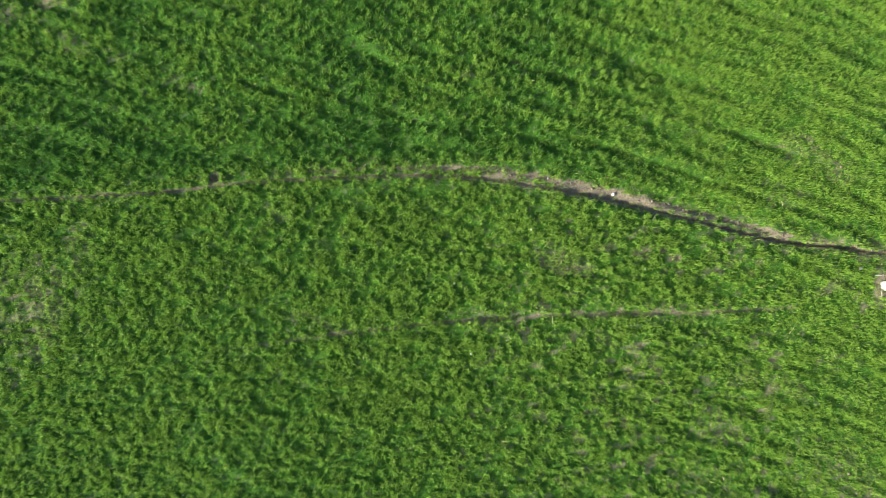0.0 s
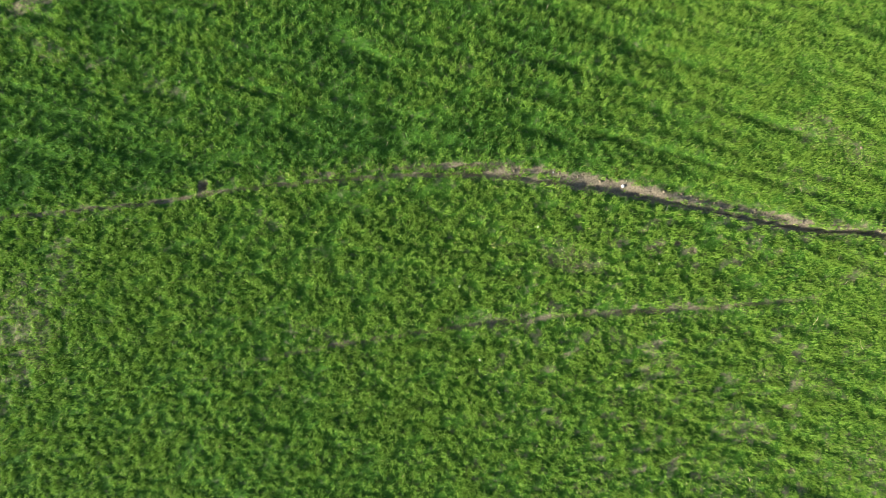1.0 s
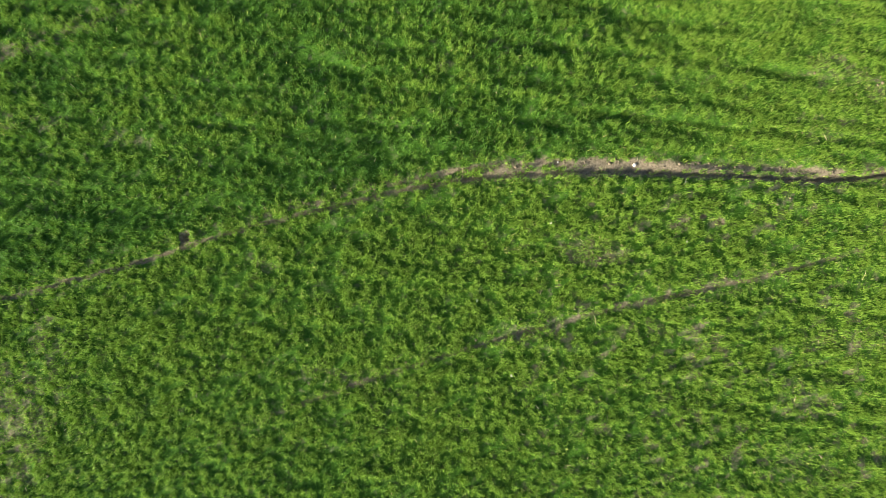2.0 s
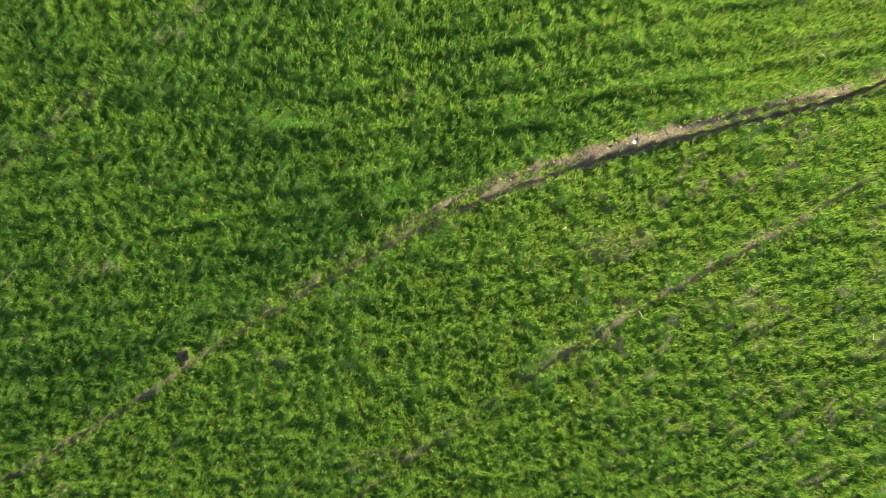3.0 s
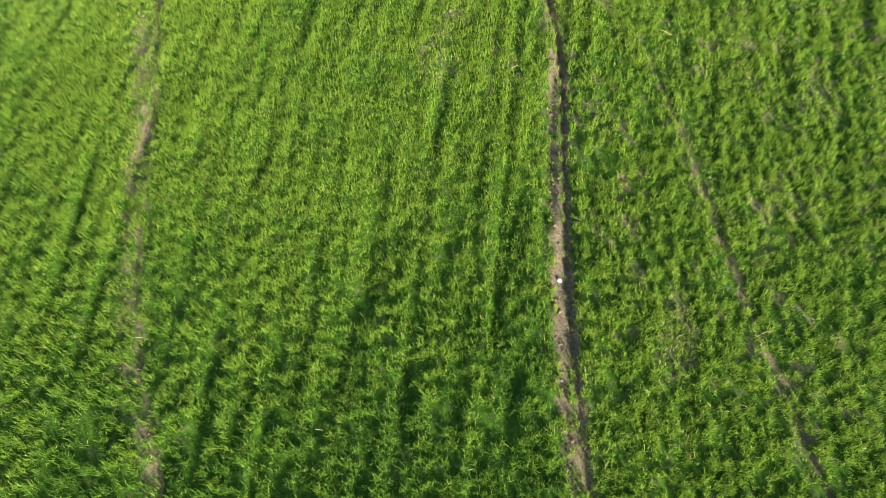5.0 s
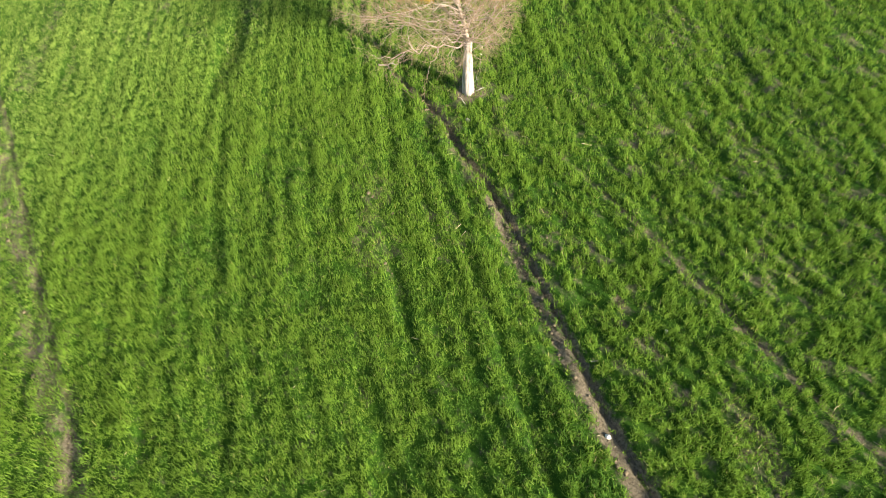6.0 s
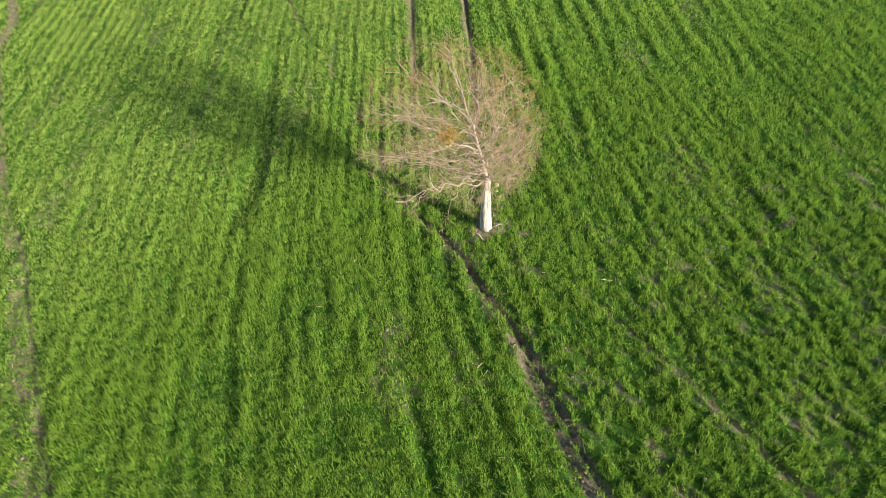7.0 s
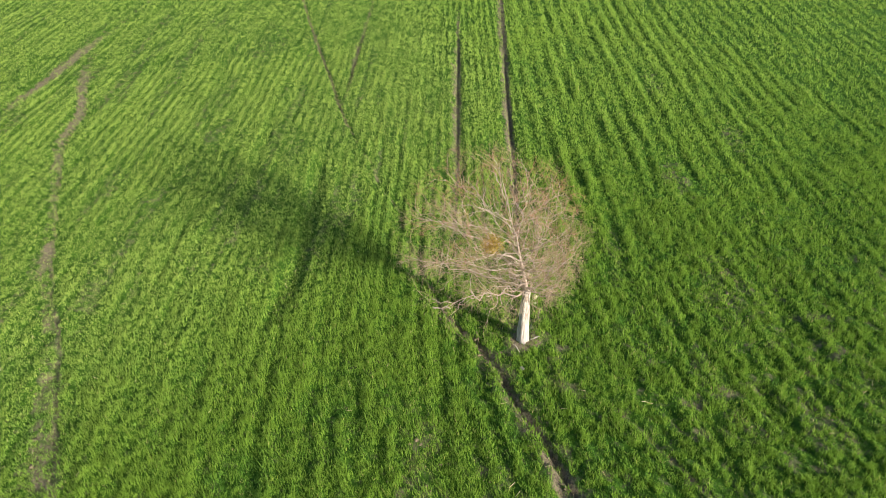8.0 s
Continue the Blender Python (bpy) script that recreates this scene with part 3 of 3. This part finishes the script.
def build_tree(x, y):
    rng = np.random.default_rng(21)
    z = ground_z(x, y) - 0.05
    tree = tagged(new("tree"), "bare tree with a bleached white trunk and fine tan twigs", "tree")
    tree.location = (x, y, z)
    # trunk: fluted, bulging, with a flared and broken foot
    verts, faces = [], []
    rings, sides = 30, 28
    for k in range(rings):
        t = k / (rings - 1)
        hgt = 1.5 * t
        r = 0.116 + 0.012 * math.sin(t * 5.2 + .6) - 0.034 * t + 0.012 * max(0, 1 - t / 0.14) ** 2
        cx, cy = 0.03 * math.sin(t * 2.4), 0.04 * t
        for s in range(sides):
            a = 2 * math.pi * s / sides
            flute = 1 + 0.12 * math.sin(3 * a + 1.5 * t) + 0.08 * math.sin(7 * a - 2.5 * t) + 0.16 * noise.noise((2.2 * math.cos(a), 2.2 * math.sin(a), 4 * t)) + .06 * noise.noise((6 * math.cos(a), 6 * math.sin(a), 3 * t))
            flute += 0.22 * max(0, 1 - t / 0.14) * max(0, math.sin(5 * a + .8)) ** 2
            verts.append((cx + math.cos(a) * r * flute, cy + math.sin(a) * r * flute, hgt))
    for k in range(rings - 1):
        for s in range(sides):
            a, b = k * sides + s, k * sides + (s + 1) % sides
            faces.append((a, b, b + sides, a + sides))
    faces.append(tuple((rings - 1) * sides + s for s in range(sides)))
    part("trunk", mesh_of("trunk", verts, faces, BARK, True), tree, "bleached white fluted trunk")
    # crown: leans to one side of the trunk
    left = Vector((0.47, 0.88, 0)).normalized()
    deep = Vector((0.88, -0.47, 0)).normalized()
    centre = Vector((0.12, 0.88, 2.95))
    fork = Vector((0.02, 0.04, 1.44))

    def shell(u, w, v, f=1.0):
        return centre + left * (1.76 * u * f) + deep * (1.6 * w * f) + Vector((0, 0, 1.88 * v * f))

    # a crooked leader goes on up from the trunk; the limbs leave it one above the other and arch outwards
    lead = [fork + Vector((0, 0, -.2)), fork, Vector((.06, .13, 1.95)), Vector((.02, .28, 2.4)), Vector((.12, .34, 2.85)), Vector((.08, .52, 3.3)), Vector((.16, .60, 3.8)), Vector((.12, .78, 4.3))]
    lv, lf = [], []
    tube(lv, lf, lead, [.078, .054, .036, .025, .017, .012, .008, .004], 8)
    part("limb", mesh_of("limb", lv, lf, LIMB, True), tree, "pale crooked leading limb")
    twv, twf, rdv, rdf = [], [], [], []

    def inside(goal):
        q = goal - centre
        e = math.sqrt((q.dot(left) / 1.76) ** 2 + (q.dot(deep) / 1.6) ** 2 + (q.z / 1.88) ** 2)
        if e > 1:
            goal = centre + q / e * rng.uniform(.88, 1.02)
        goal.z = max(goal.z, .8)
        return goal

    def sprays(line, count, out):
        """Twigs along a branch, each with finer ones."""
        n = len(line) - 1
        for m in range(count):
            g = 0.2 + .8 * m / (count - 1)
            i = min(int(g * n), n - 1)
            p = line[i].lerp(line[i + 1], g * n - i)
            w = (line[i + 1] - line[i]).normalized()
            d = (w * .8 + Vector(rng.normal(0, .6, 3)) + out * .3 + Vector((0, 0, .15))).normalized()
            tip = inside(p + d * rng.uniform(.22, .55))
            tw = bend(p, tip, w, 3, rng, .04)
            red = p.z > 3.2 and rng.random() < .55            # young shoots at the top
            sv, sf = (rdv, rdf) if red else (twv, twf)
            tube(sv, sf, tw, [.0030, .0022, .0016, .0010], 3, False)
            for q in range(5):
                b = tw[1 + q % 2].lerp(tw[2 + q % 2], rng.random())
                e = (d * .9 + Vector(rng.normal(0, .6, 3))).normalized()
                mid = b + e * rng.uniform(.06, .16)
                end = mid + (e + Vector(rng.normal(0, .35, 3))) * rng.uniform(.06, .18)
                tube(sv, sf, [b, mid, end], [.0014, .0011, .0007], 3, False)

    limbs = 26
    for k in range(limbs):
        f = (k + .5) / limbs
        spot = .95 + 5.0 * f ** 1.9                       # how far up the leader it starts
        i = min(int(spot), 6)
        start = lead[i].lerp(lead[i + 1], spot - i)
        v = -.62 + 1.44 * f ** .85
        a = k * 2.39996 + .5
        r = math.sqrt(max(.1, 1 - v * v))
        end = shell(math.cos(a) * r * .86, math.sin(a) * r * .86, v * .86)
        rad = (.0165 - .008 * f) * rng.uniform(.8, 1.2)
        flat = end - start
        flat.z = 0
        line = bend(start, end, flat.normalized() + Vector((0, 0, .55 + .5 * f)), 9, rng, .026)
        lv, lf = [], []
        tube(lv, lf, line, [rad * (1 - .82 * q / 9) for q in range(10)], 6)
        out = (end - centre).normalized()
        sprays(line[4:] if f > .5 else line[1:], 6 if f > .5 else 12, out)
        for j in range(9):
            g = .22 + .72 * j / 8
            i = min(int(g * 9), 8)
            p = line[i].lerp(line[i + 1], g * 9 - i)
            w = (line[i + 1] - line[i]).normalized()
            turn = w.cross(Vector(rng.normal(0, 1, 3))).normalized()
            d = (w * .75 + turn * .75 + Vector((0, 0, .28))).normalized()
            goal = inside(p + d * rng.uniform(.55, 1.15) * (1.15 - .45 * g))
            sub = bend(p, goal, (w + d).normalized(), 6, rng, .035)
            tube(lv, lf, sub, [max(.0045, rad * (.46 - .16 * g)) * (1 - .75 * q / 6) for q in range(7)], 5)
            sprays(sub, 5 if f < .6 else 3, out)
        part("limb", mesh_of("limb", lv, lf, LIMB, True), tree)
    # a dense brush of shoots round the top of the trunk
    bv, bf = [], []
    for k in range(52):
        f = k / 51
        spot = .4 + 2.9 * f
        i = int(spot)
        p = lead[i].lerp(lead[i + 1], spot - i)
        a = k * 2.39996
        flat = left * (math.cos(a) + .25) + deep * math.sin(a)
        d = (flat + Vector((0, 0, rng.uniform(-.15, .75)))).normalized()
        goal = inside(p + d * rng.uniform(.45, 1.05))
        line = bend(p, goal, (d + Vector((0, 0, .5))).normalized(), 5, rng, .035)
        tube(bv, bf, line, [.0085 * (1 - .8 * q / 5) for q in range(6)], 5)
        sprays(line, 5, d)
    part("brush", mesh_of("brush", bv, bf, LIMB, True), tree, "dense grey shoots round the top of the trunk", "stuff")
    part("crown", mesh_of("crown", twv, twf, TWIG), tree, "fine tan twigs", "stuff")
    part("shoot", mesh_of("shoot", rdv, rdf, SHOOT), tree, "fine reddish young shoots", "stuff")
    # a yellow clump of mistletoe in the crown
    mv, mt = [], []
    c = Vector((-0.14, 1.05, 3.12))
    for k in range(900):
        d = Vector(rng.normal(0, 1, 3)).normalized() * (.23 * rng.random() ** .9)
        d.z *= .8
        p = c + d
        u = Vector(rng.normal(0, 1, 3)).normalized()
        w = u.orthogonal().normalized() * .007
        mv += [p, p + u * .025 - w, p + u * .025 + w, p + u * .055]
        mt += [rng.random()] * 4
    k = np.arange(900) * 4
    loops = np.stack([k, k + 2, k + 1, k + 1, k + 2, k + 3], -1).ravel()
    part("mistletoe", array_mesh("mistletoe", np.array(mv), loops, 3, MISTLE, np.array(mt)), tree, "yellow clump of mistletoe leaves", "stuff")
    return tree


build_tree(12.40, -0.72)


# ------------------------------------------------------------------ small things on the ground
def pebble(name, x, y, size, label, seed, mat=STONE, flat=.7, sink=.25):
    bm = bmesh.new()
    bmesh.ops.create_icosphere(bm, subdivisions=3, radius=size)
    for v in bm.verts:
        n = noise.noise(v.co * (1.4 / size) + Vector((seed * 3.1, 0, 0)))
        m = noise.noise(v.co * (4.0 / size) + Vector((0, seed * 1.7, 0)))
        v.co *= 1 + .38 * n + .10 * m
        v.co.x *= 1.25
        v.co.z *= flat
    me = bpy.data.meshes.new(name)
    bm.to_mesh(me)
    bm.free()
    me.materials.append(mat)
    me.polygons.foreach_set("use_smooth", [True] * len(me.polygons))
    ob = new(name, me)
    ob.matrix_world = pose(x, y, ground_z(x, y) + size * flat * (1 - 2 * sink) * .8, 0, 0, seed * 47 % 360)
    return tagged(ob, label, "stone")


pebble("stone", 4.74, 1.50, .042, "pale angular stone lying in the bare gully soil", 1)
pebble("stone", 2.92, 1.86, .024, "small pale stone lying in the bare gully soil", 2)
pebble("stone", 13.51, -1.75, .060, "pale yellowish rounded stone in the grass near the tree", 3, mat=STRAW, flat=.85)
pebble("stone", 13.35, -1.66, .028, "tiny pale stone in the grass near the tree", 4)
pebble("stone", 0.47, -1.10, .030, "small white stone among the young crop", 5)
pebble("stone", 1.00, -3.02, .030, "small white stone among the young crop", 6)
pebble("stone", 5.68, -0.52, .030, "small white stone among the young crop", 7)
# this pebble shape stands in for a pale dry tuft of grass
pebble("stone", 11.72, -0.28, .045, "greyish lump for a dry tuft beside the foot of the tree", 8, mat=GREY_LUMP)
pebble("stone", 2.52, 0.45, .026, "small white stone among the young crop", 9)


def twig_thing(name, x, y, length, heading, radius, label, seed, mat=LIMB, forks=2, category="stick"):
    """A dry stick that lies on the ground, with side shoots."""
    rng = np.random.default_rng(seed)
    h = radians(heading)
    line = []
    for k in range(7):
        f = k / 6 - .5
        px = x + math.cos(h) * length * f - math.sin(h) * .06 * length * math.sin(f * 5 + seed)
        py = y + math.sin(h) * length * f + math.cos(h) * .06 * length * math.sin(f * 5 + seed)
        line.append(Vector((px, py, ground_z(px, py) + radius * .8 + .04 + .03 * math.sin(f * 3))))
    v, f = [], []
    tube(v, f, line, [radius * (1 - .5 * k / 6) for k in range(7)], 6)
    for k in range(forks):
        i = 2 + (k * 2) % 4
        a = h + (0.7 if k % 2 else -0.7) + rng.normal(0, .2)
        ln = length * rng.uniform(.2, .4)
        q = line[i] + Vector((math.cos(a) * ln, math.sin(a) * ln, .03))
        tube(v, f, bend(line[i], q, (math.cos(h), math.sin(h), .1), 3, rng, .03), [radius * .55, radius * .45, radius * .35, radius * .2], 5)
    return tagged(new(name, mesh_of(name, v, f, mat, True)), label, category)


twig_thing("stick", 14.08, 0.38, .42, 228, .022, "pale broken stick lying beside the gully", 1)
twig_thing("stick", 12.86, 0.15, .55, 150, .012, "thin dry twig lying at the foot of the tree", 2, TWIG, 3)
twig_thing("stick", 13.05, 0.42, .50, 190, .010, "thin dry twig lying beside the gully", 3, TWIG, 3)
twig_thing("stick", 12.22, -0.45, .20, 20, .012, "bleached splinter of wood beside the trunk", 4, BARK, 0)
twig_thing("stick", 12.62, -1.05, .22, 310, .010, "bleached splinter of wood beside the trunk", 5, BARK, 1)
twig_thing("stick", 12.28, -0.95, .20, 250, .013, "bleached splinter of wood beside the trunk", 6, BARK, 0)
twig_thing("stick", 5.88, 0.90, .16, 60, .009, "small bleached forked twig among the young crop", 7, BARK, 2)
twig_thing("stalk", 11.10, -2.70, .30, 120, .006, "dry straw stalk lying on the crop", 8, STRAW, 0, "stalk")
twig_thing("stalk", 13.20, -6.20, .30, 160, .007, "dry straw stalk lying on the crop", 9, STRAW, 0, "stalk")
twig_thing("stalk", 3.20, -2.00, .22, 100, .007, "dry straw stalk lying on the crop", 10, STRAW, 1, "stalk")
twig_thing("stalk", 9.90, -2.05, .25, 70, .007, "dry straw stalk lying on the crop", 11, STRAW, 0, "stalk")
twig_thing("stalk", 8.55, 0.98, .26, 140, .006, "dry straw stalk lying beside the gully", 12, STRAW, 0, "stalk")


def build_clods():
    """Crumbled soil on the bare strips and along the broken edge of the gully."""
    rng = np.random.default_rng(5)
    cube = np.array([(x, y, z) for x in (-1, 1) for y in (-1, 1) for z in (-1, 1)], float)
    quad = np.array([(0, 1, 3, 2), (4, 6, 7, 5), (0, 4, 5, 1), (2, 3, 7, 6), (0, 2, 6, 4), (1, 5, 7, 3)])
    xs, ys, ss = [], [], []
    for track, lo, hi, per in ((GULLY, -5, 14, 18), (UPPER_PATH, -13, 20, 7), (LOWER_TRAIL, -5, 10, 7), (RUT_A, 16, 24, 6), (RUT_B, 17, 24, 6)):
        line = track.line
        for a, b in zip(line[:-1], line[1:]):
            if not lo < a[0] < hi:
                continue
            n = rng.poisson(per * np.hypot(*(b - a)[:2]) * a[3])
            t = rng.random(n)
            nrm = np.array([-(b - a)[1], (b - a)[0]]) / np.hypot(*(b - a)[:2])
            off = np.where(rng.random(n) < .6, rng.normal(a[4] * .55, .06, n), rng.uniform(-a[4], a[4] * .6, n))
            xs.append(a[0] + t * (b - a)[0] + off * nrm[0])
            ys.append(a[1] + t * (b - a)[1] + off * nrm[1])
            ss.append(rng.gamma(2.0, .0055, n) + .006)
    for cx, cy, a, b, s in THIN:
        if cx < 16:
            n = int(60 * a * b * s)
            xs.append(rng.normal(cx, a * .45, n)), ys.append(rng.normal(cy, b * .6, n)), ss.append(rng.gamma(2.2, .005, n) + .006)
    x, y, s = np.concatenate(xs), np.concatenate(ys), np.minimum(np.concatenate(ss), .035)
    z = survey(x, y)[0]
    n = len(x)
    a = rng.uniform(0, 6.28, n)
    box = cube[None] * rng.uniform(.6, 1.25, (n, 8, 3)) * s[:, None, None] * np.array([1.15, .9, .55])
    c, d = np.cos(a)[:, None], np.sin(a)[:, None]
    verts = np.stack([box[:, :, 0] * c - box[:, :, 1] * d + x[:, None], box[:, :, 0] * d + box[:, :, 1] * c + y[:, None], box[:, :, 2] + z[:, None] + (s * .3)[:, None]], -1)
    loops = (quad.ravel()[None] + 8 * np.arange(n)[:, None]).ravel()
    me = array_mesh("soil_clods", verts.reshape(-1, 3), loops, 4, CLOD)
    return tagged(new("soil_clods", me), "brown crumbled clods of dry soil along the gully", "soil", kind="stuff")


def build_litter():
    """Short bits of old straw and dead leaf scattered through the crop."""
    rng = np.random.default_rng(9)
    x, y = rng.uniform(-12, 20, 5200), rng.uniform(-8, 9.5, 5200)
    z, bare, thin, streak, hollow, drill = survey(x, y)
    take = rng.random(len(x)) < .02 + thin * .25 + .12 * (bare > .2)
    x, y, z = x[take], y[take], z[take] + rng.uniform(.02, .10, take.sum())
    n = len(x)
    a, ln, w = rng.uniform(0, 6.28, n), rng.uniform(.02, .07, n), rng.uniform(.0025, .005, n)
    u = np.stack([np.cos(a), np.sin(a), rng.normal(0, .25, n)], -1) * ln[:, None]
    v = np.stack([-np.sin(a), np.cos(a), np.zeros(n)], -1) * w[:, None]
    p = np.stack([x, y, z], -1)
    up = np.array([0, 0, 1]) * w[:, None]
    verts = np.stack([p - u - v, p - u + v, p - u + up, p + u - v, p + u + v, p + u + up], 1).reshape(-1, 3)
    quad = np.array([(0, 1, 4, 3), (1, 2, 5, 4), (2, 0, 3, 5)])
    loops = (quad.ravel()[None] + 6 * np.arange(n)[:, None]).ravel()
    me = array_mesh("straw_litter", verts, loops, 4, STRAW)
    return tagged(new("straw_litter", me), "scattered bits of old dry straw", "straw", kind="stuff")


build_clods()
build_litter()
